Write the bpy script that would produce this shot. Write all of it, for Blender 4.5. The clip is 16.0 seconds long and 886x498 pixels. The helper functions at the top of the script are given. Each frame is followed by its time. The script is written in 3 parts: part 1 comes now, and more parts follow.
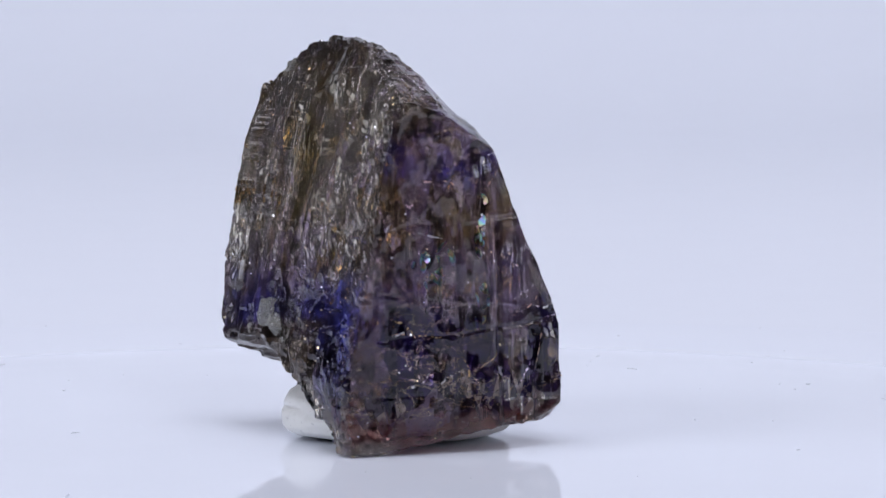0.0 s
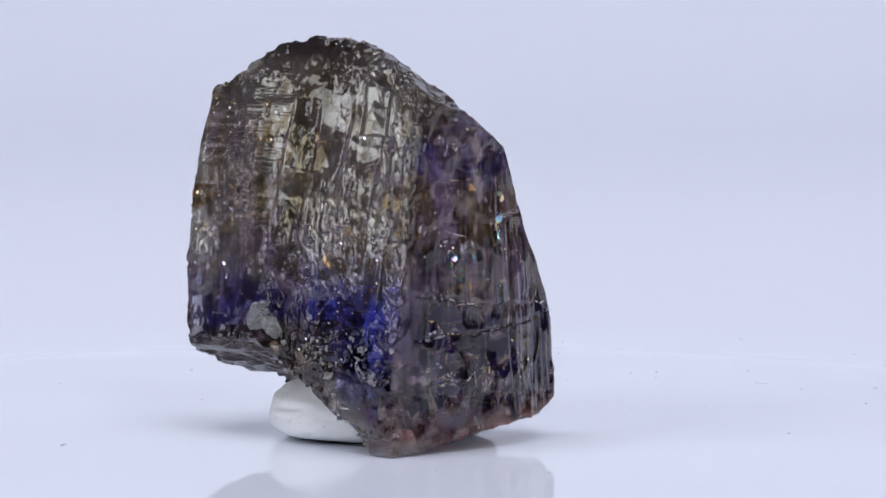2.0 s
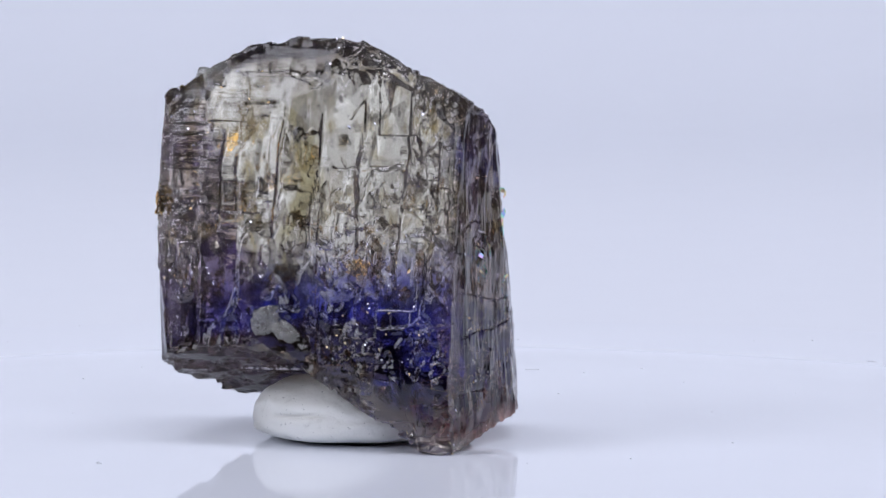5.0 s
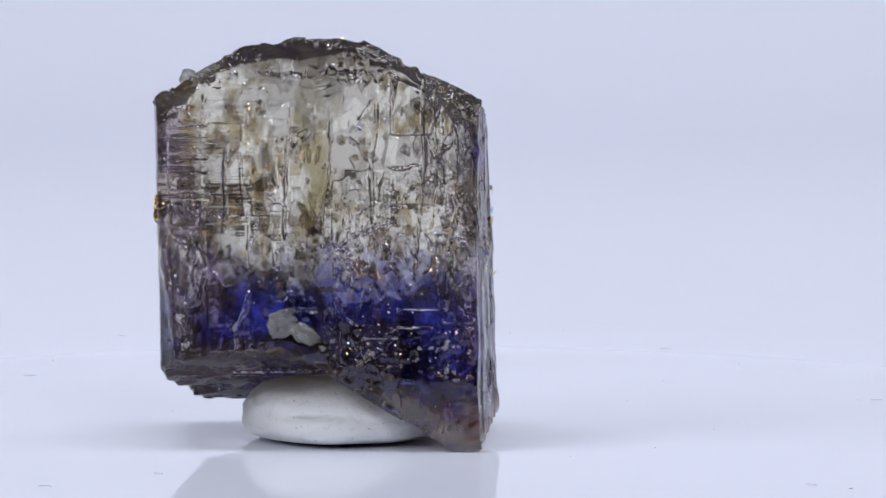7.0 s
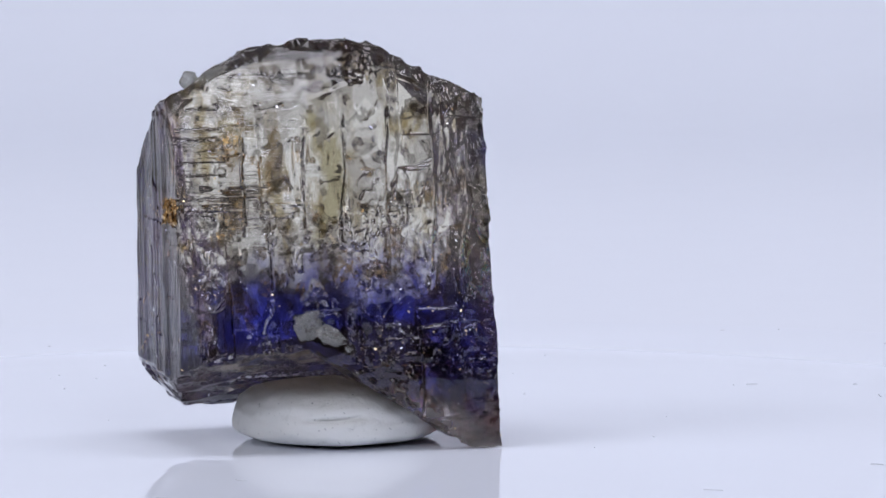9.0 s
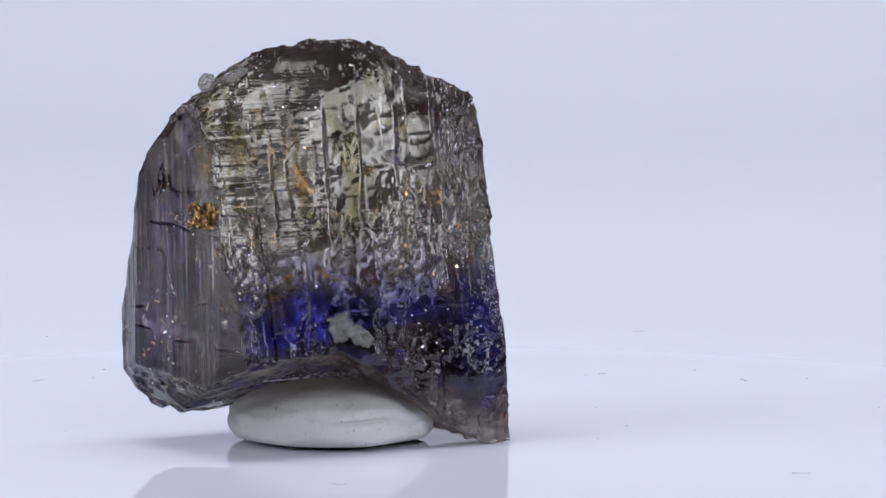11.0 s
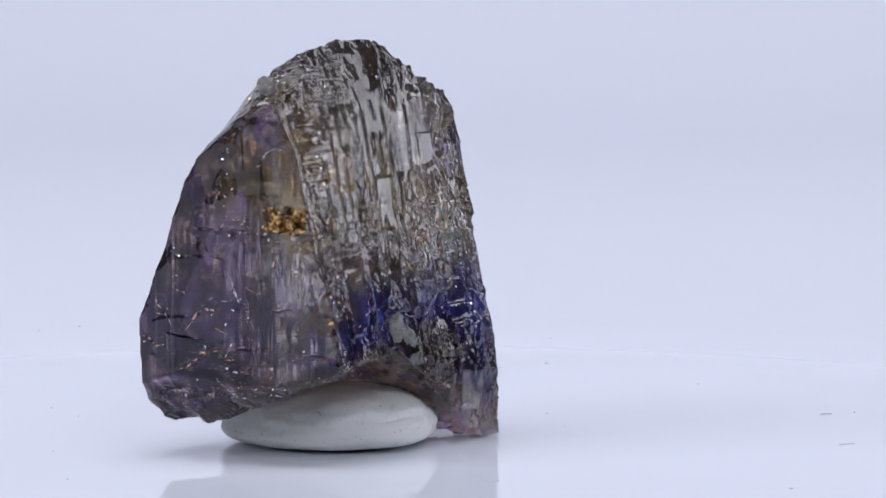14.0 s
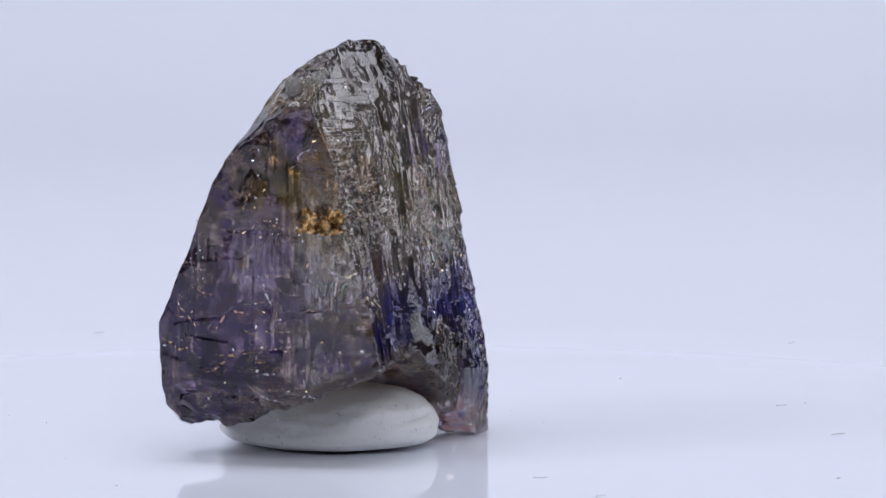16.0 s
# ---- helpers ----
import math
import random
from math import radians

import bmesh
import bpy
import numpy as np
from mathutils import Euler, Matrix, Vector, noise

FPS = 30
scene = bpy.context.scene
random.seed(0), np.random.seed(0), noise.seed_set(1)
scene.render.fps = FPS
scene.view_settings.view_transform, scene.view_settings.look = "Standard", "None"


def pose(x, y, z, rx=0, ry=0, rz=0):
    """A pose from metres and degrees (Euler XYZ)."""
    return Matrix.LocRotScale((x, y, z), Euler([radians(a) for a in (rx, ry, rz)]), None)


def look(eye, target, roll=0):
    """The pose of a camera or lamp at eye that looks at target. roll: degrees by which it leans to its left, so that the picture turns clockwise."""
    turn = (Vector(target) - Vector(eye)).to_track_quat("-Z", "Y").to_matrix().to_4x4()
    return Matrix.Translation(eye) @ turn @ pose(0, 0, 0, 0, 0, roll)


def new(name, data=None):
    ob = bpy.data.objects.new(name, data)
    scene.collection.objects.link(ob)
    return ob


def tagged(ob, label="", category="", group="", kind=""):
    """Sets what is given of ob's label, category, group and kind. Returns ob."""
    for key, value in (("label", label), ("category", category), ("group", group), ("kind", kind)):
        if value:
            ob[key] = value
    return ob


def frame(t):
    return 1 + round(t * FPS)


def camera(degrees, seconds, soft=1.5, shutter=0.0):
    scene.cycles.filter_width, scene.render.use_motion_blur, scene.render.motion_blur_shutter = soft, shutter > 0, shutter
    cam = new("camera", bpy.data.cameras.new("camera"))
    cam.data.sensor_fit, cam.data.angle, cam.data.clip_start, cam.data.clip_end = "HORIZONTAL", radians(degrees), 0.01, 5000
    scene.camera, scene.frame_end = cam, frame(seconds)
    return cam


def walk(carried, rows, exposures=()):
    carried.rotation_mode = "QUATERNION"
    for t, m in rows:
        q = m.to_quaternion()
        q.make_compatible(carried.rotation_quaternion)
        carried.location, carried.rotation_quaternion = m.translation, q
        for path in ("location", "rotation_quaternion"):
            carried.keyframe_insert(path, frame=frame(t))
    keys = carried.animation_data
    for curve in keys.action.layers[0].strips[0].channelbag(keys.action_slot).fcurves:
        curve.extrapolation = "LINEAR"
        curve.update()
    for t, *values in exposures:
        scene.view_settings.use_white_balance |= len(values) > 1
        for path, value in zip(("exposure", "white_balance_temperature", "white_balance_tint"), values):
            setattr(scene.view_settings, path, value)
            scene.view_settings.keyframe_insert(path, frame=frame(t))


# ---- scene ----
# one crystal on a turning glossy disc; the camera stands still
U = 2.825e-5            # one plan unit in metres
AXIS = 121.2            # the turning axis stands this far to the camera's left
DIST, HEIGHT, PITCH = 7083.3, 935.6, 4.779

cam = camera(12.632, 16.0)
STAND = pose(AXIS * U, -DIST * U, HEIGHT * U, 90 - PITCH, 0, 0)
walk(cam, [(0.0, STAND), (16.0, STAND)])

# ---- world and light ----
world = bpy.data.worlds.new("studio_world")
scene.world = world
world.use_nodes = True
world.node_tree.nodes["Background"].inputs[0].default_value = (0.75, 0.83, 1.0, 1)
world.node_tree.nodes["Background"].inputs[1].default_value = 0.03


def area(name, eye, target, sx, sy, power, colour):
    d = bpy.data.lights.new(name, "AREA")
    d.shape, d.size, d.size_y, d.energy, d.color = "RECTANGLE", sx, sy, power, colour
    ob = new(name, d)
    ob.matrix_world = look(eye, target)
    return ob


COOL = (0.842, 0.853, 0.975)
area("softbox_lamp_top", (0.14, -0.33, 0.30), (0, 0.0, 0.015), 0.16, 0.16, 0.42, COOL)
# Unseen fill lamp, added to even out the light on the disc.
area("overhead_fill", (-0.10, -0.02, 0.52), (-0.02, 0.0, 0), 0.36, 0.30, 0.30, COOL)
# Added lamp, out of view, that brings the paper up to tone.
area("backdrop_fill", (0.0, 0.0, 0.50), (0, 0.36, 0.07), 0.5, 0.2, 1.96, COOL)
area("softbox_lamp_side", (-0.42, -0.22, 0.26), (0, 0, 0.01), 0.28, 0.32, 1.15, COOL)
area("softbox_lamp_side", (0.41, -0.03, 0.10), (0, 0, 0.01), 0.10, 0.12, 0.20, COOL)
area("softbox_lamp_rear", (0.32, 0.23, 0.13), (0, 0, 0.01), 0.13, 0.15, 0.19, COOL)


# ---- materials ----
def material(name):
    m = bpy.data.materials.new(name)
    m.use_nodes = True
    return m, m.node_tree.nodes, m.node_tree.links, m.node_tree.nodes["Principled BSDF"]


def texture(nodes, links, kind, scale, detail=4.0, rough=0.55, stretch=(1, 1, 1)):
    co = nodes.new("ShaderNodeTexCoord")
    mp = nodes.new("ShaderNodeMapping")
    mp.inputs["Scale"].default_value = [s / U for s in stretch]
    links.new(co.outputs["Object"], mp.inputs["Vector"])
    tx = nodes.new(kind)
    links.new(mp.outputs["Vector"], tx.inputs["Vector"])
    tx.inputs["Scale"].default_value = scale
    if kind == "ShaderNodeTexNoise":
        tx.inputs["Detail"].default_value, tx.inputs["Roughness"].default_value = detail, rough
    return tx


def ramp(nodes, links, source, stops):
    r = nodes.new("ShaderNodeValToRGB")
    while len(r.color_ramp.elements) < len(stops):
        r.color_ramp.elements.new(0.5)
    for e, (p, c) in zip(r.color_ramp.elements, stops):
        e.position, e.color = p, (*c, 1)
    links.new(source, r.inputs[0])
    return r


def bump(nodes, links, source, bsdf, strength, distance):
    b = nodes.new("ShaderNodeBump")
    b.inputs["Strength"].default_value, b.inputs["Distance"].default_value = strength, distance * U
    links.new(source, b.inputs["Height"])
    links.new(b.outputs["Normal"], bsdf.inputs["Normal"])
    return b


def math_node(nodes, links, op, a, b=0.0, c=0.0):
    m = nodes.new("ShaderNodeMath")
    m.operation = op
    for i, v in enumerate((a, b, c)):
        if isinstance(v, (int, float)):
            m.inputs[i].default_value = v
        else:
            links.new(v, m.inputs[i])
    return m.outputs[0]


def blend(nodes, links, fac, a, b):
    m = nodes.new("ShaderNodeMix")
    m.data_type = "RGBA"
    links.new(fac, m.inputs["Factor"]) if not isinstance(fac, float) else None
    for key, v in ((6, a), (7, b)):
        if isinstance(v, tuple):
            m.inputs[key].default_value = (*v, 1)
        else:
            links.new(v, m.inputs[key])
    return m.outputs[2]


def span(nodes, links, value, lo, hi):
    m = nodes.new("ShaderNodeMapRange")
    m.interpolation_type = "SMOOTHSTEP"
    links.new(value, m.inputs["Value"])
    m.inputs["From Min"].default_value, m.inputs["From Max"].default_value = lo, hi
    return m.outputs["Result"]


def paper_material():
    m, n, l, b = material("backdrop_paper")
    tx = texture(n, l, "ShaderNodeTexNoise", 0.004, 5)
    r = ramp(n, l, tx.outputs["Fac"], [(0.3, (0.762, 0.793, 0.862)), (0.7, (0.768, 0.799, 0.868))])
    l.new(r.outputs["Color"], b.inputs["Base Color"])
    b.inputs["Roughness"].default_value = 0.85
    return m


def acrylic_material():
    """Glossy round the stone; rim blur painted as a fade to matte paper colour."""
    m, n, l, b = material("gloss_acrylic")
    tx = texture(n, l, "ShaderNodeTexNoise", 0.003, 6)
    r = ramp(n, l, tx.outputs["Fac"], [(0.3, (0.81, 0.845, 0.92)), (0.7, (0.825, 0.86, 0.935))])
    co = n.new("ShaderNodeTexCoord")
    far = n.new("ShaderNodeVectorMath")
    far.operation = "LENGTH"
    l.new(co.outputs["Object"], far.inputs[0])
    rim = span(n, l, far.outputs["Value"], 1150.0 * U, 2290.0 * U)
    l.new(blend(n, l, rim, r.outputs["Color"], (0.765, 0.796, 0.865)), b.inputs["Base Color"])
    l.new(math_node(n, l, "MULTIPLY_ADD", rim, 0.75, 0.035), b.inputs["Roughness"])
    b.inputs["IOR"].default_value = 1.16
    return m


def putty_material():
    m, n, l, b = material("putty")
    tx = texture(n, l, "ShaderNodeTexNoise", 0.03, 8, 0.65)
    r = ramp(n, l, tx.outputs["Fac"], [(0.24, (0.70, 0.71, 0.68)), (0.42, (0.88, 0.89, 0.86)), (0.8, (0.91, 0.91, 0.89))])
    fleck = texture(n, l, "ShaderNodeTexNoise", 0.16, 2, 0.5).outputs["Fac"]
    l.new(blend(n, l, span(n, l, fleck, 0.70, 0.74), r.outputs["Color"], (0.35, 0.36, 0.36)), b.inputs["Base Color"])
    b.inputs["Roughness"].default_value = 0.6
    bump(n, l, tx.outputs["Fac"], b, 0.6, 8)
    return m


def crystal_material():
    """Tanzanite: clear smoky top with olive iron-stained veins, blue-violet base, darker brown towards the broken
    underside.
    """
    m, n, l, b = material("tanzanite")
    co = n.new("ShaderNodeTexCoord")
    sc = n.new("ShaderNodeVectorMath")
    sc.operation = "SCALE"
    sc.inputs["Scale"].default_value = 1 / U
    l.new(co.outputs["Object"], sc.inputs[0])
    sep = n.new("ShaderNodeSeparateXYZ")
    l.new(sc.outputs[0], sep.inputs[0])
    x, y, z = sep.outputs[0], sep.outputs[1], sep.outputs[2]
    wob = texture(n, l, "ShaderNodeTexNoise", 0.016, 5, 0.62, (1, 1, 0.6)).outputs["Fac"]
    vein = texture(n, l, "ShaderNodeTexNoise", 0.022, 6, 0.6, (1, 1, 0.28)).outputs["Fac"]
    fine = texture(n, l, "ShaderNodeTexNoise", 0.10, 4, 0.6, (1, 1, 0.4)).outputs["Fac"]
    patch = texture(n, l, "ShaderNodeTexNoise", 0.015, 3, 0.5, (1, 1, 0.8)).outputs["Fac"]
    zz = math_node(n, l, "MULTIPLY_ADD", wob, 190.0, math_node(n, l, "ADD", z, -95.0))
    clear = blend(n, l, span(n, l, vein, 0.50, 0.66), (0.80, 0.76, 0.62), (0.30, 0.22, 0.08))
    clear = blend(n, l, span(n, l, fine, 0.58, 0.72), clear, (0.36, 0.33, 0.30))
    band = math_node(n, l, "ABSOLUTE", math_node(n, l, "MULTIPLY_ADD", wob, 120.0, math_node(n, l, "ADD", x, 50.0)))
    band = math_node(n, l, "MULTIPLY", span(n, l, band, 42.0, 14.0), span(n, l, y, 20.0, -20.0))
    clear = blend(n, l, band, clear, (0.27, 0.22, 0.09))
    # Darker at the crown: the dark of its back-sloping facets, put into the colour.
    clear = blend(n, l, math_node(n, l, "MULTIPLY", span(n, l, zz, 640.0, 690.0), 0.9), clear, (0.11, 0.08, 0.06))
    blue = blend(n, l, span(n, l, patch, 0.44, 0.58), (0.034, 0.036, 0.26), (0.010, 0.009, 0.055))
    blue = blend(n, l, span(n, l, fine, 0.60, 0.74), blue, (0.12, 0.12, 0.30))
    smoky = blend(n, l, span(n, l, patch, 0.45, 0.52), (0.010, 0.004, 0.055), (0.075, 0.045, 0.014))
    dusk = blend(n, l, span(n, l, patch, 0.48, 0.56), (0.002, 0.0008, 0.018), (0.018, 0.007, 0.016))
    level = math_node(n, l, "MULTIPLY", zz, 1 / 700.0)
    zoned = ramp(n, l, level, [(0.06, (0.05, 0.012, 0.012)), (0.13, (0.005, 0.002, 0.030)), (0.33, (0.006, 0.003, 0.048)), (0.38, (0.62, 0.55, 0.54)),
                               (0.48, (0.50, 0.45, 0.46)), (0.54, (0.20, 0.11, 0.025)), (0.64, (0.17, 0.12, 0.04)), (0.69, (0.02, 0.014, 0.16)),
                               (0.80, (0.014, 0.008, 0.07)), (0.88, (0.20, 0.16, 0.09))]).outputs["Color"]
    dim = ramp(n, l, level, [(0.18, (0.030, 0.010, 0.014)), (0.25, (0.0025, 0.0008, 0.015)), (0.42, (0.008, 0.003, 0.018)), (0.56, (0.040, 0.024, 0.016)),
                             (0.70, (0.060, 0.040, 0.012)), (0.86, (0.010, 0.005, 0.012))]).outputs["Color"]
    dim = blend(n, l, span(n, l, math_node(n, l, "MULTIPLY_ADD", wob, 160.0, y), 120.0, 190.0), dim, (0.012, 0.004, 0.038))
    violet = blend(n, l, span(n, l, x, -60.0, 60.0), dim, zoned)
    violet = blend(n, l, math_node(n, l, "MULTIPLY", span(n, l, patch, 0.47, 0.60), 0.55), violet, blend(n, l, span(n, l, zz, 260.0, 420.0), dusk, smoky))
    streak = texture(n, l, "ShaderNodeTexNoise", 0.06, 3, 0.5, (1, 1, 0.02)).outputs["Fac"]
    violet = blend(n, l, math_node(n, l, "MULTIPLY", span(n, l, streak, 0.51, 0.60), 0.85), violet, (0.002, 0.0014, 0.003))
    # Angular cells tinted pale or dark for the glints and dark reflections of facets.
    shard = texture(n, l, "ShaderNodeTexVoronoi", 0.017, stretch=(1, 1, 0.55))
    cut = texture(n, l, "ShaderNodeTexVoronoi", 0.048, stretch=(1, 1, 0.5))
    pane, sliver = n.new("ShaderNodeSeparateColor"), n.new("ShaderNodeSeparateColor")
    l.new(shard.outputs["Color"], pane.inputs[0])
    l.new(cut.outputs["Color"], sliver.inputs[0])
    violet = blend(n, l, math_node(n, l, "MULTIPLY", math_node(n, l, "GREATER_THAN", pane.outputs[0], 0.78), 0.5), violet, (0.004, 0.002, 0.008))
    violet = blend(n, l, math_node(n, l, "MULTIPLY", math_node(n, l, "LESS_THAN", pane.outputs[0], 0.22), 0.5), violet, (0.20, 0.13, 0.30))
    busy = span(n, l, wob, 0.47, 0.56)
    violet = blend(n, l, math_node(n, l, "MULTIPLY", math_node(n, l, "GREATER_THAN", sliver.outputs[0], 0.80), math_node(n, l, "MULTIPLY", busy, 0.7)), violet, (0.55, 0.42, 0.38))
    violet = blend(n, l, math_node(n, l, "MULTIPLY", math_node(n, l, "LESS_THAN", sliver.outputs[0], 0.20), math_node(n, l, "MULTIPLY", busy, 0.8)), violet, (0.003, 0.002, 0.004))
    clear = blend(n, l, math_node(n, l, "MULTIPLY", math_node(n, l, "GREATER_THAN", sliver.outputs[1], 0.80), math_node(n, l, "MULTIPLY", busy, 0.8)), clear, (0.10, 0.085, 0.06))
    clear = blend(n, l, math_node(n, l, "MULTIPLY", math_node(n, l, "GREATER_THAN", pane.outputs[1], 0.72), 0.55), clear, (0.30, 0.27, 0.22))
    blue = blend(n, l, math_node(n, l, "MULTIPLY", math_node(n, l, "GREATER_THAN", sliver.outputs[1], 0.75), 0.7), blue, (0.006, 0.006, 0.03))
    heal = texture(n, l, "ShaderNodeTexNoise", 0.012, 6, 0.66, (1, 1, 2.2)).outputs["Fac"]
    heal = math_node(n, l, "ABSOLUTE", math_node(n, l, "ADD", heal, -0.5))
    violet = blend(n, l, span(n, l, heal, 0.013, 0.003), violet, (0.50, 0.34, 0.27))
    # Fine pale upright specks on the side faces.
    pale_speck = texture(n, l, "ShaderNodeTexNoise", 0.30, 3, 0.6, (1, 1, 0.25)).outputs["Fac"]
    pale_speck = math_node(n, l, "MULTIPLY", span(n, l, pale_speck, 0.62, 0.72), span(n, l, wob, 0.50, 0.60))
    violet = blend(n, l, math_node(n, l, "MULTIPLY", pale_speck, 0.5), violet, (0.40, 0.37, 0.40))
    flank = math_node(n, l, "MAXIMUM", span(n, l, x, 120.0, 185.0), span(n, l, math_node(n, l, "MULTIPLY_ADD", y, 0.4, math_node(n, l, "MULTIPLY", x, -1.0)), 345.0, 395.0))
    body = blend(n, l, math_node(n, l, "MAXIMUM", span(n, l, zz, 235.0, 375.0), math_node(n, l, "MULTIPLY", span(n, l, x, -300.0, -360.0), 0.6)), blue, clear)
    body = blend(n, l, flank, body, violet)
    plane = math_node(n, l, "MULTIPLY_ADD", y, 0.4, math_node(n, l, "MULTIPLY_ADD", x, -0.12, z))
    below_zone = math_node(n, l, "MULTIPLY", span(n, l, math_node(n, l, "MULTIPLY_ADD", wob, 30.0, plane), 205.0, 180.0), span(n, l, x, 90.0, 20.0))
    body = blend(n, l, below_zone, body, (0.045, 0.031, 0.024))
    foot = math_node(n, l, "MULTIPLY", span(n, l, zz, 95.0, 40.0), span(n, l, x, 20.0, 90.0))
    body = blend(n, l, foot, body, (0.14, 0.035, 0.035))
    chip = math_node(n, l, "MULTIPLY", span(n, l, math_node(n, l, "MULTIPLY_ADD", x, 0.61, z), 150.0, 110.0), math_node(n, l, "MULTIPLY", span(n, l, y, -40.0, -90.0), span(n, l, x, 0.0, 60.0)))
    body = blend(n, l, chip, body, (0.45, 0.42, 0.42))
    l.new(body, b.inputs["Base Color"])
    l.new(math_node(n, l, "MULTIPLY_ADD", flank, -0.02, 0.98), b.inputs["Transmission Weight"])
    b.inputs["IOR"].default_value = 1.52
    b.inputs["Specular IOR Level"].default_value = 0.5
    grain = texture(n, l, "ShaderNodeTexNoise", 0.05, 4, 0.6, (1, 1, 0.5)).outputs["Fac"]
    l.new(math_node(n, l, "MULTIPLY_ADD", span(n, l, grain, 0.45, 0.75), 0.035, 0.008), b.inputs["Roughness"])
    lines = texture(n, l, "ShaderNodeTexNoise", 0.22, 3, 0.5, (1, 1, 0.015)).outputs["Fac"]
    pits = texture(n, l, "ShaderNodeTexNoise", 0.12, 4, 0.6, (1, 1, 0.7)).outputs["Fac"]
    etch = texture(n, l, "ShaderNodeTexNoise", 0.16, 3, 0.55, (0.05, 0.2, 1)).outputs["Fac"]
    shelf = math_node(n, l, "MULTIPLY", span(n, l, x, -120.0, -200.0), math_node(n, l, "MULTIPLY", span(n, l, z, 340.0, 400.0), span(n, l, y, 0.0, -30.0)))
    etch = math_node(n, l, "MULTIPLY", math_node(n, l, "MULTIPLY", span(n, l, etch, 0.50, 0.60), shelf), 1.4)
    relief = math_node(n, l, "MULTIPLY", lines, math_node(n, l, "MULTIPLY_ADD", flank, 1.1, 0.25))
    bump(n, l, math_node(n, l, "ADD", etch, math_node(n, l, "MULTIPLY_ADD", pits, 0.22, relief)), b, 0.2, 1.8)
    return m


def fracture_material():
    """Healed cracks: dull grey and iron-stained films that glint."""
    m, n, l, b = material("crack_film")
    geo = n.new("ShaderNodeNewGeometry")
    r = ramp(n, l, geo.outputs["Random Per Island"], [(0.0, (0.75, 0.75, 0.78)), (0.30, (0.42, 0.36, 0.28)), (0.55, (0.85, 0.62, 0.30)), (0.75, (0.50, 0.47, 0.60)), (0.95, (0.9, 0.9, 0.95))])
    r.color_ramp.interpolation = "CONSTANT"
    b.inputs["Metallic"].default_value = 0.9
    b.inputs["Roughness"].default_value = 0.14
    l.new(r.outputs["Color"], b.inputs["Base Color"])
    clear = n.new("ShaderNodeBsdfTransparent")
    clear.inputs[0].default_value = (0.82, 0.80, 0.78, 1)
    mix = n.new("ShaderNodeMixShader")
    tx = texture(n, l, "ShaderNodeTexNoise", 0.07, 5, 0.65)
    l.new(span(n, l, tx.outputs["Fac"], 0.38, 0.66), mix.inputs[0])
    l.new(clear.outputs[0], mix.inputs[1])
    l.new(b.outputs[0], mix.inputs[2])
    l.new(mix.outputs[0], n["Material Output"].inputs[0])
    return m


def thread_material():
    m, n, l, b = material("crack_thread")
    geo = n.new("ShaderNodeNewGeometry")
    r = ramp(n, l, geo.outputs["Random Per Island"], [(0.0, (0.70, 0.46, 0.36)), (0.35, (0.72, 0.70, 0.74)), (0.65, (0.62, 0.42, 0.22)), (0.85, (0.60, 0.50, 0.68))])
    r.color_ramp.interpolation = "CONSTANT"
    l.new(r.outputs["Color"], b.inputs["Base Color"])
    b.inputs["Metallic"].default_value = 0.6
    b.inputs["Roughness"].default_value = 0.3
    clear = n.new("ShaderNodeBsdfTransparent")
    mix = n.new("ShaderNodeMixShader")
    tx = texture(n, l, "ShaderNodeTexNoise", 0.12, 4, 0.65)
    l.new(span(n, l, tx.outputs["Fac"], 0.45, 0.66), mix.inputs[0])
    l.new(clear.outputs[0], mix.inputs[1])
    l.new(b.outputs[0], mix.inputs[2])
    l.new(mix.outputs[0], n["Material Output"].inputs[0])
    return m


def pale_material():
    m, n, l, b = material("pale_mineral")
    tx = texture(n, l, "ShaderNodeTexNoise", 0.06, 6, 0.65)
    r = ramp(n, l, tx.outputs["Fac"], [(0.35, (0.40, 0.39, 0.34)), (0.6, (0.80, 0.80, 0.76))])
    l.new(r.outputs["Color"], b.inputs["Base Color"])
    b.inputs["Transmission Weight"].default_value = 0.75
    b.inputs["Roughness"].default_value = 0.18
    bump(n, l, tx.outputs["Fac"], b, 0.8, 5)
    return m


def gold_material():
    m, n, l, b = material("gold_flake")
    tx = texture(n, l, "ShaderNodeTexNoise", 0.09, 5, 0.65)
    r = ramp(n, l, tx.outputs["Fac"], [(0.40, (0.09, 0.045, 0.015)), (0.50, (0.42, 0.23, 0.07)), (0.62, (1.0, 0.78, 0.42))])
    l.new(r.outputs["Color"], b.inputs["Base Color"])
    b.inputs["Metallic"].default_value = 0.85
    b.inputs["Roughness"].default_value = 0.25
    bump(n, l, tx.outputs["Fac"], b, 1.0, 5)
    return m


def rainbow_material():
    m, n, l, b = material("rainbow_film")
    tx = texture(n, l, "ShaderNodeTexNoise", 0.05, 2, 0.5)
    r = ramp(n, l, tx.outputs["Fac"], [(0.30, (0.75, 0.35, 0.70)), (0.42, (0.35, 0.55, 0.90)), (0.50, (0.40, 0.85, 0.70)), (0.58, (0.90, 0.80, 0.40)), (0.70, (0.90, 0.50, 0.60))])
    l.new(r.outputs["Color"], b.inputs["Base Color"])
    b.inputs["Metallic"].default_value = 0.8
    b.inputs["Roughness"].default_value = 0.3
    return m


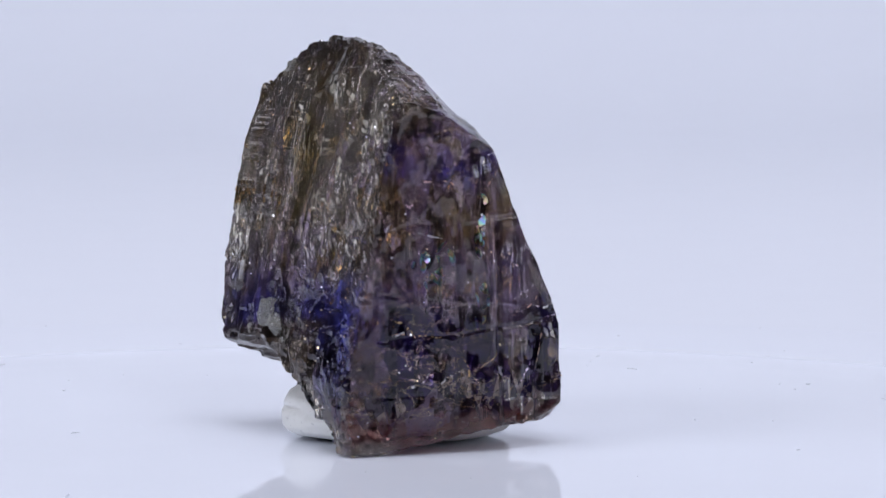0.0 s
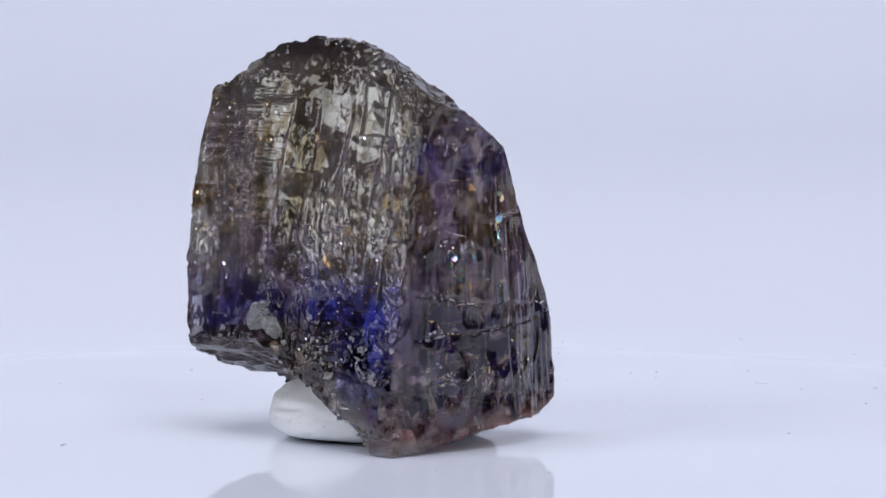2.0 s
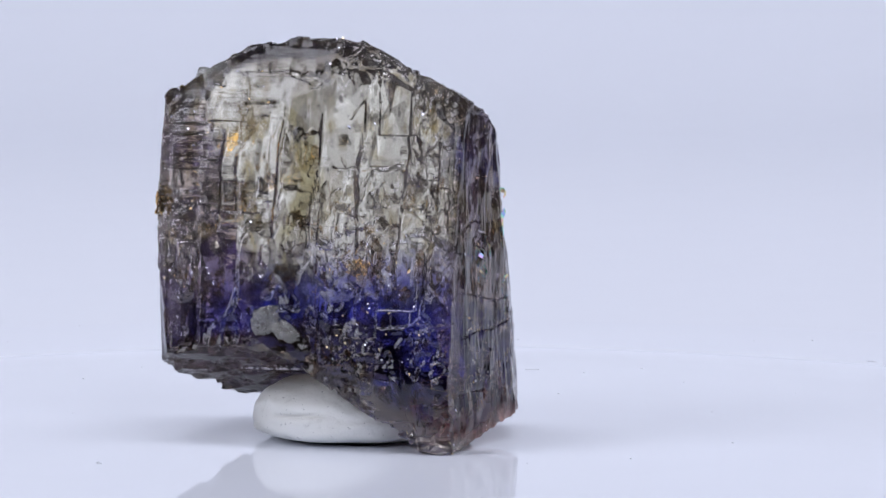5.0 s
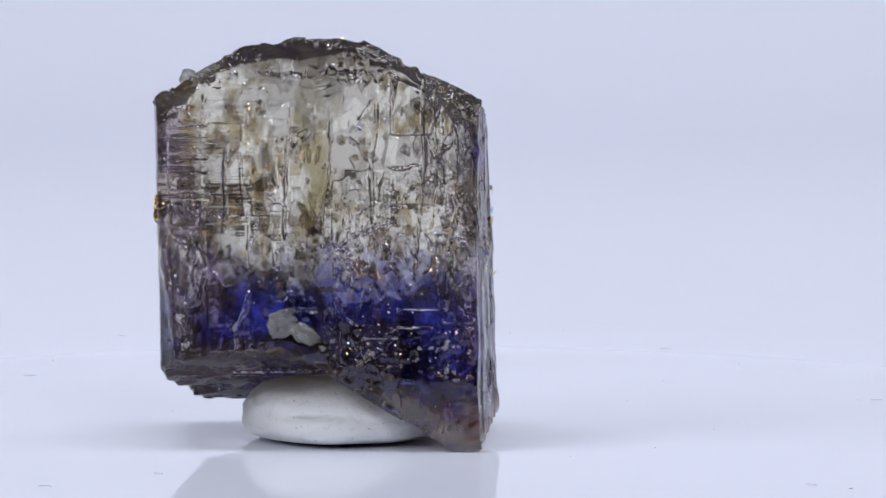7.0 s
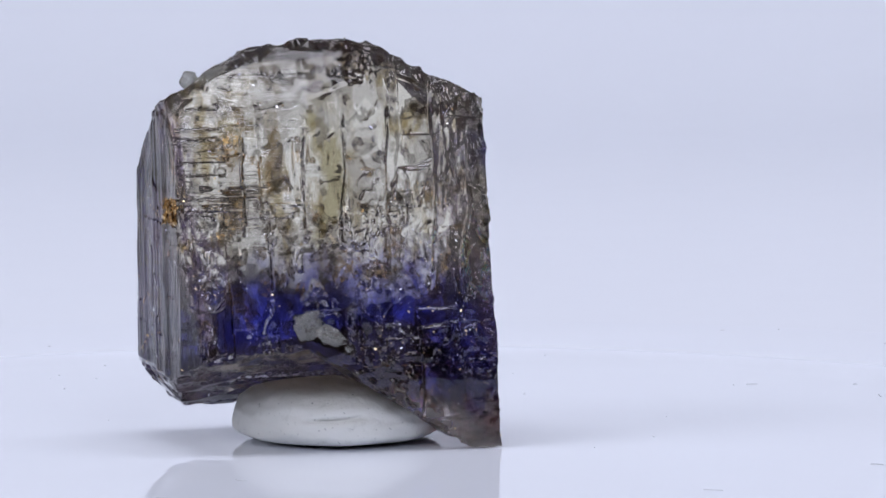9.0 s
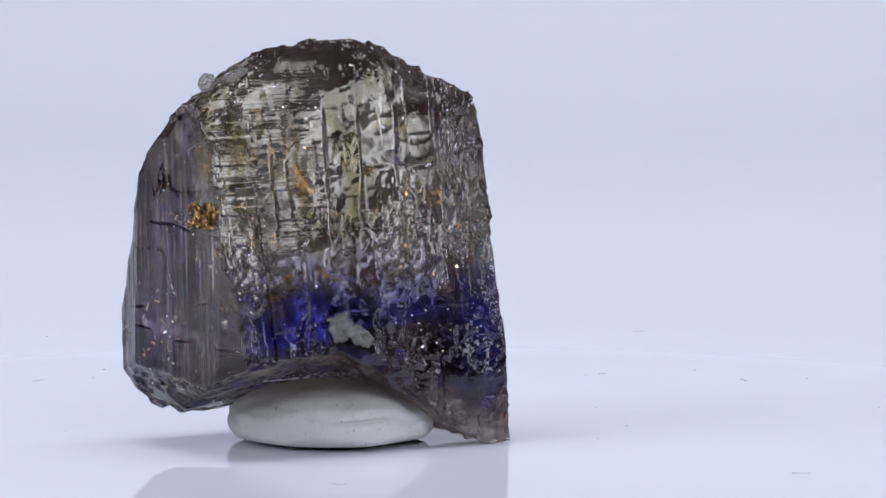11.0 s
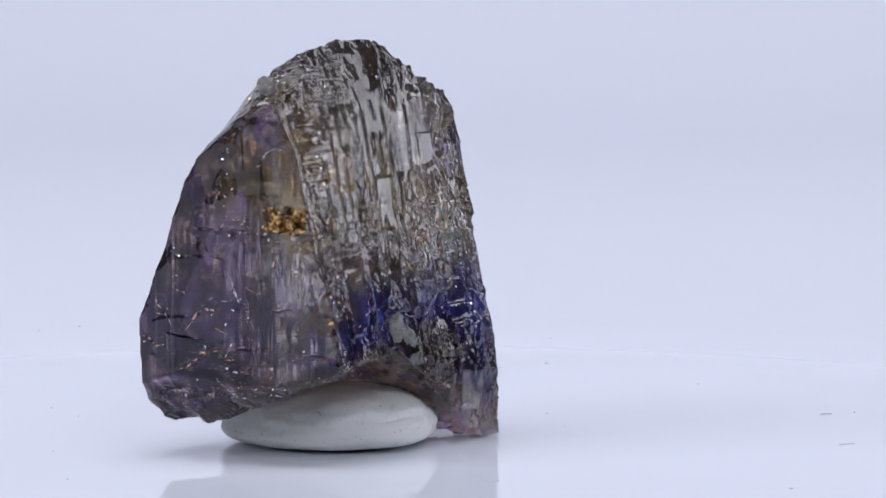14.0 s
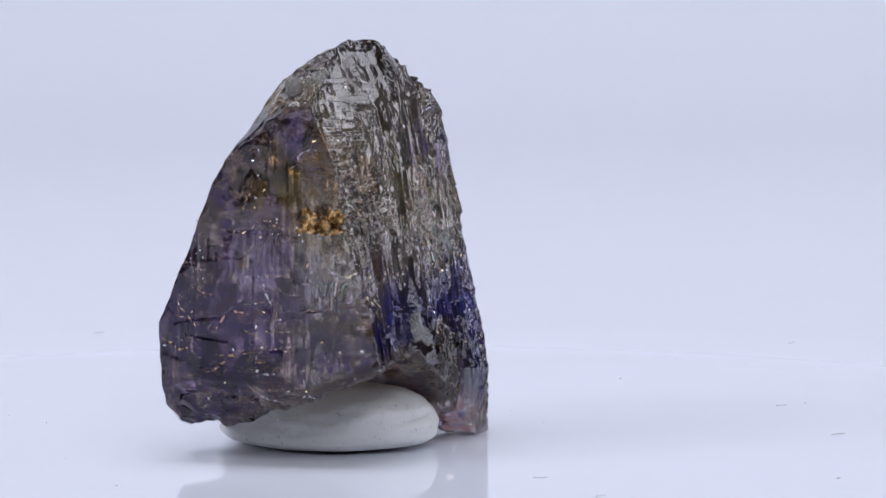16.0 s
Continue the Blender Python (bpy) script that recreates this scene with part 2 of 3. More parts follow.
def glint_material():
    m, n, l, b = material("glint_flake")
    geo = n.new("ShaderNodeNewGeometry")
    r = ramp(n, l, geo.outputs["Random Per Island"], [(0.0, (0.95, 0.95, 0.97)), (0.40, (0.95, 0.76, 0.46)), (0.80, (0.85, 0.85, 1.0))])
    r.color_ramp.interpolation = "CONSTANT"
    l.new(r.outputs["Color"], b.inputs["Base Color"])
    b.inputs["Metallic"].default_value = 1.0
    b.inputs["Roughness"].default_value = 0.2
    return m


def dust_material():
    m, n, l, b = material("dust")
    geo = n.new("ShaderNodeNewGeometry")
    r = ramp(n, l, geo.outputs["Random Per Island"], [(0.0, (0.45, 0.47, 0.50)), (1.0, (0.72, 0.74, 0.78))])
    l.new(r.outputs["Color"], b.inputs["Base Color"])
    b.inputs["Roughness"].default_value = 0.9
    return m


def wall_material():
    m, n, l, b = material("studio_wall")
    tx = texture(n, l, "ShaderNodeTexNoise", 0.0008, 5)
    r = ramp(n, l, tx.outputs["Fac"], [(0.3, (0.10, 0.10, 0.11)), (0.7, (0.13, 0.13, 0.14))])
    l.new(r.outputs["Color"], b.inputs["Base Color"])
    b.inputs["Roughness"].default_value = 0.9
    return m


THREAD = thread_material()
PALE, GOLD, RAINBOW, GLINT, DUST, WALL = pale_material(), gold_material(), rainbow_material(), glint_material(), dust_material(), wall_material()
PAPER, ACRYLIC, PUTTY, CRYSTAL, FILM = paper_material(), acrylic_material(), putty_material(), crystal_material(), fracture_material()


# ---- mesh helpers ----
def mesh_from(name, bm, mat, smooth=False, scale=U):
    bmesh.ops.recalc_face_normals(bm, faces=bm.faces)
    bmesh.ops.scale(bm, vec=(scale,) * 3, verts=bm.verts)
    me = bpy.data.meshes.new(name)
    bm.to_mesh(me)
    bm.free()
    me.materials.append(mat)
    for p in me.polygons:
        p.use_smooth = smooth
    return me


def part(name, bm, mat, parent, label="", smooth=False):
    ob = new(name, mesh_from(name, bm, mat, smooth))
    ob.parent = parent
    return tagged(ob, label)


def way(az, el):
    a, e = radians(az), radians(el)
    return Vector((math.cos(a) * math.cos(e), math.sin(a) * math.cos(e), math.sin(e)))


# ---- the place ----
def backdrop():
    bm = bmesh.new()
    prof = [(-0.13, 0.0), (0.28, 0.0)]
    prof += [(0.28 + 0.12 * math.sin(a), 0.12 - 0.12 * math.cos(a)) for a in [radians(9 * i) for i in range(1, 11)]]
    prof += [(0.40, 0.34)]
    rows = [[bm.verts.new((x, y, z - 0.0005)) for y, z in prof] for x in (-0.24, 0.20)]
    for i in range(len(prof) - 1):
        bm.faces.new((rows[0][i], rows[1][i], rows[1][i + 1], rows[0][i + 1]))
    ob = new("backdrop", mesh_from("backdrop", bm, PAPER, True, 1.0))
    return tagged(ob, "pale bluish-white seamless paper sweep behind the crystal", "backdrop", kind="structure")


def turntable():
    bm = bmesh.new()
    r, h = 0.065 / U, 0.00045 / U
    bmesh.ops.create_cone(bm, cap_ends=True, segments=128, radius1=r, radius2=r - 160, depth=h, matrix=Matrix.Translation((0, 0, -h / 2)))
    ob = new("turntable", mesh_from("turntable", bm, ACRYLIC))
    dust(ob)
    return tagged(ob, "glossy white acrylic turntable disc turning under the crystal", "turntable")


def dust(disc):
    """Specks and short fibres lying on the disc."""
    rng = np.random.RandomState(21)
    bm = bmesh.new()
    for i in range(110):
        a, r = rng.uniform(0, 6.283), 2150 * math.sqrt(rng.uniform(0.02, 1))
        if i % 6:
            size = rng.uniform(0.9, 2.8)
            m = Matrix.Translation((r * math.cos(a), r * math.sin(a), 0.6)) @ Matrix.Rotation(rng.uniform(0, 3), 4, "Z") @ Matrix.Diagonal((size * rng.uniform(1, 3), size, 0.9, 1))
            bmesh.ops.create_icosphere(bm, subdivisions=1, radius=1, matrix=m)
        else:
            p, h = Vector((r * math.cos(a), r * math.sin(a), 1.2)), rng.uniform(0, 6.283)
            last = None
            for j in range(9):
                n = Vector((-math.sin(h), math.cos(h), 0)) * 0.8
                row = [bm.verts.new(p + n), bm.verts.new(p + Vector((0, 0, 1.2))), bm.verts.new(p - n)]
                if last:
                    bm.faces.new((last[0], row[0], row[1], last[1]))
                    bm.faces.new((last[1], row[1], row[2], last[2]))
                    bm.faces.new((last[2], row[2], row[0], last[0]))
                last = row
                p = p + Vector((math.cos(h), math.sin(h), 0)) * rng.uniform(2.5, 5)
                h += rng.normal(0, 0.4)
    tagged(part("dust", bm, DUST, disc, "fine grey specks and fibres"), kind="stuff")


def slab_box(name, lo, hi, mat, label, category):
    bm = bmesh.new()
    c = [(a + b) / 2 for a, b in zip(lo, hi)]
    bmesh.ops.create_cube(bm, size=1, matrix=Matrix.Translation(c) @ Matrix.Diagonal((*[b - a for a, b in zip(lo, hi)], 1)))
    ob = new(name, mesh_from(name, bm, mat, False, 1.0))
    return tagged(ob, label, category, kind="structure")


def room():
    """A plain dark studio that closes the place."""
    k, lo, hi = 1.6, -0.8, 1.5
    slab_box("floor", (-k, -k, lo - 0.1), (k, k, lo), WALL, "dark grey studio floor", "floor")
    slab_box("ceiling", (-k, -k, hi), (k, k, hi + 0.1), WALL, "dark grey studio ceiling", "ceiling")
    slab_box("wall_north", (-k, k, lo), (k, k + 0.1, hi), WALL, "plain dark grey studio wall", "wall")
    slab_box("wall_south", (-k, -k - 0.1, lo), (k, -k, hi), WALL, "plain dark grey studio wall", "wall")
    slab_box("wall_east", (k, -k, lo), (k + 0.1, k, hi), WALL, "plain dark grey studio wall", "wall")
    slab_box("wall_west", (-k - 0.1, -k, lo), (-k, k, hi), WALL, "plain dark grey studio wall", "wall")
    slab_box("table", (-0.65, -0.36, lo), (0.65, 0.42, -0.0009), WALL, "dark table block under the paper sweep", "table")


# The crystal's faces: azimuth and tilt of the outward normal, distance from its heart.
HEART = (0.0, 50.0, 350.0)
FACES = dict(
    left=(183.5, -1.2, 383.3), bevel=(213.5, -2.5, 390.0), right=(352.2, 1.6, 198.0), right_rear=(14.6, 3.9, 211.1),
    front_high=(269.1, 10.9, 149.9), front_low=(267.7, -3.0, 205.0), rear_high=(97.8, 54.5, 274.5), rear_mid=(90.6, 25.2, 144.7),
    rear_low=(92.2, -3.0, 227.7), rear_left=(130.0, 43.6, 341.9), rear_right=(51.6, 49.6, 249.1), crest=(3.2, 87.7, 356.5),
    top_left=(164.5, 57.6, 407.7), top_right=(16.5, 61.6, 296.2), facet=(263.7, 24.0, 211.0), front_top=(281.2, 34.9, 252.8), front_right=(307.3, 26.6, 274.8),
    left_rear=(164.9, 0.1, 406.5))
LATTICE = np.random.RandomState(7).rand(48, 48, 48).astype(np.float32)


def cloud(p, size, seed=0.0):
    """Smooth noise from 0 to 1 at the points p, with lumps of the given size along x, y and z."""
    q = p / np.asarray(size, np.float32) + np.float32(seed * 7.37 + 100.0)
    i = np.floor(q).astype(np.int64)
    w = q - i
    w = w * w * (3 - 2 * w)
    i %= 48
    j = (i + 1) % 48
    out = 0
    for cx, ix in ((1 - w[:, 0], i[:, 0]), (w[:, 0], j[:, 0])):
        for cy, iy in ((1 - w[:, 1], i[:, 1]), (w[:, 1], j[:, 1])):
            out = out + cx * cy * ((1 - w[:, 2]) * LATTICE[ix, iy, i[:, 2]] + w[:, 2] * LATTICE[ix, iy, j[:, 2]])
    return out


def steps(n, count, sharp=5.0):
    """Turns smooth noise into terraces."""
    k = n * count
    r = k - np.floor(k)
    return (np.floor(k) + np.clip((r - 0.5) * sharp + 0.5, 0, 1)) / count


# Upright cracks in the front face: x, lower and upper end, depth.
CRACKS = ((-268, 375, 560, 13), (-236, 400, 520, 8), (-160, 360, 640, 11), (-92, 350, 600, 9), (-4, 330, 610, 13), (24, 380, 480, 8), (70, 300, 650, 14), (96, 420, 640, 9), (128, 260, 560, 10))


def blocks(p, wide, tall, seed, tilt):
    """Cleavage: upright columns of unequal width, each broken into flat rectangles of their own height and slight tilt."""
    rng = np.random.RandomState(seed)
    cols = -460 + np.cumsum(rng.uniform(*wide, 200))
    rows = -700 + np.cumsum(rng.uniform(*tall, 700))
    c = np.searchsorted(cols, p[:, 0] + 0.04 * p[:, 2])
    shift = rng.uniform(-300, 300, 202)[c]
    r = np.searchsorted(rows, p[:, 2] + shift)
    k = rng.rand(1500, 3).astype(np.float32)[(c * 97 + r * 31) % 1500] - np.float32(0.5)
    if not tilt:
        return k[:, 0]
    fx = p[:, 0] - cols[np.clip(c, 0, 199)]
    fz = p[:, 2] + shift - rows[np.clip(r, 0, 699)]
    return (k[:, 0] + tilt * (0.1 * fx * k[:, 1] + 0.06 * fz * k[:, 2])).astype(np.float32)


TABLE = np.random.RandomState(3).rand(48 ** 3, 7).astype(np.float32) - np.float32(0.5)


def chips(p, size, seed, tilt):
    """Angular breakage: planes of random tilt on a jittered lattice that meet in ridges."""
    q = p / np.asarray(size, np.float32) + np.float32(seed * 3.71 + 60.0)
    base = np.floor(q - 0.5).astype(np.int32)
    out = np.full(len(p), -9, np.float32)
    for a in (0, 1):
        for b in (0, 1):
            for c in (0, 1):
                i = base + np.array((a, b, c), np.int32)
                k = i % 48
                r = TABLE[(k[:, 0] * 48 + k[:, 1]) * 48 + k[:, 2]]
                off = q - i - np.float32(0.5) - np.float32(0.9) * r[:, :3]
                dist = (off * off).sum(1)
                plane = r[:, 6] + 2 * tilt * (off * r[:, 3:6]).sum(1) - 2.5 * np.maximum(dist - np.float32(0.15), 0)
                np.maximum(out, plane, out=out)
    return np.maximum(out, -1.2) - np.float32(0.2)


def side(p, point, az, el):
    n = way(az, el)
    return (p[..., 0] - point[0]) * n.x + (p[..., 1] - point[1]) * n.y + (p[..., 2] - point[2]) * n.z


def face(p, name):
    az, el, d = FACES[name]
    return side(p, HEART, az, el) - d


def crystal_field(p):
    """Signed distance to the crystal: a faceted prism, a hollow broken underside and a blade that reaches the floor."""
    prism = face(p, "left")
    for k in FACES:
        prism = np.maximum(prism, face(p, k))
    under = np.maximum.reduce([side(p, (-160, -140, 192), 287, -68), 64 - p[..., 2], side(p, (-340, 270, 112), 120, -45), side(p, (212, 134, 0), 35, 0), side(p, (-368, 100, 125), 178, -42)])
    blade = np.maximum.reduce([side(p, (-160, -140, 190), 180, -58.6), side(p, (190, -140, 2), 90, -81), side(p, (190, 40, 18), 90, -72),
                               p[..., 1] - 134, -150 - p[..., 0], 9.5 - p[..., 2]])
    slab = np.maximum.reduce([50 - p[..., 2], 140 - p[..., 1], 30 - p[..., 0], side(p, (176, 262, 66), 45, -50)])
    return np.maximum(prism, np.minimum(np.minimum(under, blade), slab))


def surface(p, d):
    """Etching, ledges, cracks and growth lines on top of the plain faces."""
    f = {k: face(p, k) for k in FACES}

    def near(*names):
        return np.clip(1.3 - (d - np.maximum.reduce([f[n] for n in names])) / 12, 0, 1)
    front = near("front_high", "front_low", "front_right", "front_top")
    facet = near("facet")
    crown = near("crest", "top_left", "top_right")
    rear = near("rear_high", "rear_mid", "rear_low", "rear_left", "rear_right")
    flank = near("left", "right", "bevel", "right_rear", "left_rear")
    total = front + facet + crown + rear + flank
    broken = np.clip(1 - total, 0, 1)
    share = 1 / np.maximum(1, total)
    warp = 26 * (cloud(p, (70, 70, 90), 9) - 0.5)
    q = p + np.stack([warp, warp * 0, warp * 0.6], 1)
    low = np.clip((430 - p[:, 2]) / 80, 0, 1)
    left = np.clip((-140 - p[:, 0]) / 60, 0, 1) * (1 - low)
    out = np.zeros(len(p), np.float32)

    def add(weight, build):
        on = weight > 0.01
        if on.any():
            out[on] += weight[on] * share[on] * build(q[on], p[on], low[on], left[on])

    def broken_front(q, p, low, left):
        patchy = np.clip((cloud(p, (75, 80, 120), 20) - 0.53) * 9, 0, 1) * (1 - 0.85 * left)
        pitted = low * np.clip((cloud(p, (50, 60, 60), 24) - 0.42) * 8, 0, 1)
        calm = np.clip((p[:, 2] - 596) / 14, 0, 1) * np.clip((-60 - p[:, 0]) / 30, 0, 1)
        h = blocks(p, (40, 95), (110, 320), 51, 0.10) * 8 * (1 - 0.5 * left)
        h += blocks(p, (16, 44), (40, 150), 52, 0.16) * 6 * np.maximum(patchy, 0.25 * low)
        h += patchy * (8 * chips(q, (22, 28, 46), 3, 1.0) + 3 * chips(q, (11, 12, 18), 5, 1.0))
        h += pitted * (4 * chips(q, (26, 30, 34), 26, 1.0) + 2 * chips(q, (12, 14, 13), 27, 1.0))
        slot = blocks(p, (34, 120), (5, 15), 53, 0.0)
        h += 6 * np.clip((slot - 0.34) * 12, 0, 1) * left
        for x0, z0, z1, deep in CRACKS:
            away = np.abs(p[:, 0] - x0 - 1.3 * (q[:, 0] - p[:, 0]) - 0.05 * (p[:, 2] - z0))
            h += 0.7 * deep * np.clip(1.4 - away / 2.4, 0, 1) * np.clip((p[:, 2] - z0) / 14, 0, 1) * np.clip((z1 - p[:, 2]) / 14, 0, 1)
        return (h - 2) * (1 - calm)

    def striated(q, p, low, left):
        w = q[:, 0] - p[:, 0]
        seams = np.minimum.reduce([np.abs(p[:, 2] - h + 0.7 * w + t * p[:, 1]) for h, t in ((268, 0.10), (205, -0.08), (96, 0.05), (395, -0.05))])
        h = 5 * steps(cloud(q, (20, 26, 900), 13), 5, 9) + 2.0 * cloud(q, (7, 7, 420), 14) + np.where(p[:, 0] < -300, 0.4, 1.0) * (1.6 * chips(q, (50, 64, 90), 40, 1.0) + 1.5 * chips(q, (22, 26, 70), 41, 1.0) * (cloud(p, (70, 70, 90), 42) > 0.5))
        return h + 1.5 * np.clip(1 - seams / 3.0, 0, 1) * (cloud(p, (90, 60, 60), 23) > 0.5) - 5

    add(front, broken_front)
    add(facet, lambda q, p, low, left: 24 * np.clip(cloud(q, (12, 12, 26), 7) - 0.68, 0, 1))
    add(crown, lambda q, p, low, left: 10 * chips(q, (34, 28, 30), 8, 1.2) + 5 * chips(q, (15, 14, 14), 10, 1.2) + 1)
    add(rear, lambda q, p, low, left: 5 * chips(q, (120, 110, 95), 11, 0.7) + 1.2 * chips(q, (40, 40, 34), 12, 1.0))
    add(flank, striated)
    add(broken, lambda q, p, low, left: 14 * cloud(q, (60, 60, 40), 16) + 8 * chips(q, (46, 42, 36), 17, 1.0) + 3 * chips(q, (16, 16, 14), 18, 1.0) - 7)
    groove = 9 * np.clip(1 - np.hypot(p[:, 0] - 205, p[:, 1] - 132) / 9, 0, 1)
    return d + np.clip(out, -8, 17) + groove


def nets(field, step, origin):
    """A closed skin where the gridded field changes sign: one point a cell, one quad an edge."""
    s = field < 0
    corner = [s[i:s.shape[0] - 1 + i, j:s.shape[1] - 1 + j, k:s.shape[2] - 1 + k] for i in (0, 1) for j in (0, 1) for k in (0, 1)]
    count = sum(c.astype(np.int8) for c in corner)
    cell = (count > 0) & (count < 8)
    idx = np.full(cell.shape, -1, np.int64)
    at = np.argwhere(cell)
    idx[cell] = np.arange(len(at))
    total, hits = np.zeros((len(at), 3)), np.zeros(len(at))
    for axis in range(3):
        o1, o2 = [a for a in range(3) if a != axis]
        for u in (0, 1):
            for v in (0, 1):
                a = at.copy()
                a[:, o1] += u
                a[:, o2] += v
                b = a.copy()
                b[:, axis] += 1
                fa, fb = field[tuple(a.T)], field[tuple(b.T)]
                cut = (fa < 0) != (fb < 0)
                k = np.where(cut, fa / np.where(cut, fa - fb, 1), 0)
                pt = a.astype(float)
                pt[:, axis] += k
                total += pt * cut[:, None]
                hits += cut
    verts = (total / hits[:, None]) * step + np.asarray(origin)
    quads = []
    for axis in range(3):
        o1, o2 = [(1, 2), (2, 0), (0, 1)][axis]
        lo = [slice(None)] * 3
        hi = [slice(None)] * 3
        lo[axis], hi[axis] = slice(0, -1), slice(1, None)
        e = np.argwhere(s[tuple(lo)] != s[tuple(hi)])
        e = e[(e[:, o1] > 0) & (e[:, o2] > 0) & (e[:, o1] < s.shape[o1] - 1) & (e[:, o2] < s.shape[o2] - 1)]
        ring = []
        for u, v in ((0, 0), (1, 0), (1, 1), (0, 1)):
            a = e.copy()
            a[:, o1] -= u
            a[:, o2] -= v
            ring.append(idx[tuple(a.T)])
        q = np.stack(ring, 1)
        inside = s[tuple(e.T)]
        q[inside] = q[inside][:, ::-1]
        quads.append(q[:, ::-1])
    return verts, np.concatenate(quads)


def largest(verts, quads):
    """Keeps the one big skin and drops loose crumbs."""
    label = np.arange(len(verts))
    for _ in range(4000):
        low = label[quads].min(1)
        nxt = label.copy()
        for k in range(4):
            np.minimum.at(nxt, quads[:, k], low)
        nxt = nxt[nxt]
        if (nxt == label).all():
            break
        label = nxt
    root = np.bincount(label).argmax()
    keep = label == root
    where = np.cumsum(keep) - 1
    return verts[keep], where[quads[keep[quads[:, 0]]]]


def mesh_arrays(name, verts, quads, mat, smooth=True):
    me = bpy.data.meshes.new(name)
    me.vertices.add(len(verts))
    me.vertices.foreach_set("co", (np.asarray(verts) * U).ravel())
    me.loops.add(quads.size)
    me.loops.foreach_set("vertex_index", quads.ravel())
    me.polygons.add(len(quads))
    me.polygons.foreach_set("loop_start", np.arange(0, quads.size, quads.shape[1]))
    me.polygons.foreach_set("use_smooth", np.full(len(quads), smooth))
    me.update(calc_edges=True)
    me.validate()
    me.materials.append(mat)
    return me


def crystal():
    thing = tagged(new("crystal"), "rough tanzanite crystal, smoky pale top, violet-blue base, on putty", "crystal")
    step = 2.5
    lo, hi = np.array((-420, -185, -9)), np.array((240, 320, 735))
    n = np.ceil((hi - lo) / step).astype(int)
    g = np.stack(np.meshgrid(*[lo[i] + step * np.arange(n[i]) for i in range(3)], indexing="ij"), -1).astype(np.float32)
    d = crystal_field(g)
    band = (d > -29) & (d < 12)
    d[band] = surface(g[band], d[band])
    verts, quads = largest(*nets(d, step, lo))
    me = mesh_arrays("body", verts, quads, CRYSTAL)
    me.set_sharp_from_angle(angle=radians(30))
    body = new("body", me)
    body.parent = thing
    glints(thing, me)
    fractures(thing)
    crack_gleams(thing, me)
    pale_inclusion(thing)
    gold_inclusion(thing)
    iridescent_cracks(thing)
    bead(thing)
    return thing


def grain(bm, centre, radii, turn, seed, rough=0.22, detail=4):
    """A knobbly mineral grain."""
    got = bmesh.ops.create_icosphere(bm, subdivisions=detail, radius=1)["verts"]
    m = Euler([radians(a) for a in turn]).to_matrix()
    for v in got:
        k = 1 + rough * noise.noise(v.co * 1.6 + Vector((seed, 0, 0))) * 1.6 + rough * 0.6 * round(noise.noise(v.co * 3.5 + Vector((0, seed, 0))) * 3) / 2
        v.co = Vector(centre) + m @ Vector([c * k * r for c, r in zip(v.co, radii)])


def pale_inclusion(thing):
    bm = bmesh.new()
    grain(bm, (-158, -128, 222), (30, 16, 27), (0, 10, 10), 3)
    grain(bm, (-120, -131, 203), (30, 14, 17), (0, 30, 0), 8)
    grain(bm, (-92, -130, 184), (18, 11, 11), (0, 35, 0), 5)
    part("pale_inclusion", bm, PALE, thing, "pale grey mineral grain in the underside arch")


def gold_inclusion(thing):
    rng = np.random.RandomState(5)
    bm = bmesh.new()
    for i in range(80):
        c = Vector((-382.4 + rng.uniform(-1.5, 1.5), -36 + rng.uniform(-40, 40), 420 + rng.uniform(-20, 20)))
        turn = Euler((rng.normal(0, 0.35), rng.normal(0, 0.35), radians(-15) + rng.normal(0, 0.3))).to_matrix()
        k = 7
        ring = [bm.verts.new(c + turn @ Vector((rng.normal(0, 2), 10 * rng.uniform(0.4, 1.2) * math.cos(6.283 * j / k), 7 * rng.uniform(0.4, 1.2) * math.sin(6.283 * j / k)))) for j in range(k)]
        back = [bm.verts.new(v.co + Vector((3, 0, 0))) for v in ring]
        bm.faces.new(ring)
        bm.faces.new(back[::-1])
        for j in range(k):
            bm.faces.new((ring[j], back[j], back[(j + 1) % k], ring[(j + 1) % k]))
    part("gold_inclusion", bm, GOLD, thing, "glittering golden brown flakes under the side face")


def iridescent_cracks(thing):
    """Thin films that shimmer in rainbow colours behind the striated side face."""
    rng = np.random.RandomState(9)
    for y0, z0, count, name in ((5, 318, 16, "iridescent_crack"), (100, 380, 9, "iridescent_crack"), (100, 245, 9, "iridescent_crack")):
        bm = bmesh.new()
        for i in range(count):
            cy = y0 + max(-40, min(40, rng.normal(0, 26 if count > 9 else 8)))
            c = Vector((202.0 + 0.137 * (cy - 50) - rng.uniform(0, 5), cy, z0 + rng.normal(0, 26)))
            turn = Euler((rng.normal(0, 0.4), rng.normal(0, 0.4), rng.normal(0, 0.5))).to_matrix()
            w, h = rng.uniform(4, 10), rng.uniform(7, 18)
            ring = [bm.verts.new(c + turn @ Vector((rng.normal(0, 1), w * rng.uniform(0.5, 1.1) * math.cos(6.283 * j / 6), h * rng.uniform(0.5, 1.1) * math.sin(6.283 * j / 6)))) for j in range(6)]
            bm.faces.new(ring)
        part(name, bm, RAINBOW, thing, "thin rainbow film inside the stone")


def bead(thing):
    bm = bmesh.new()
    grain(bm, (-331, 26, 645), (15, 15, 18), (0, 0, 0), 2, 0.12)
    grain(bm, (-300, -4, 655), (30, 12, 9), (0, -32, -20), 6, 0.2)
    part("bead", bm, PALE, thing, "small clear greenish grain grown on the crown")


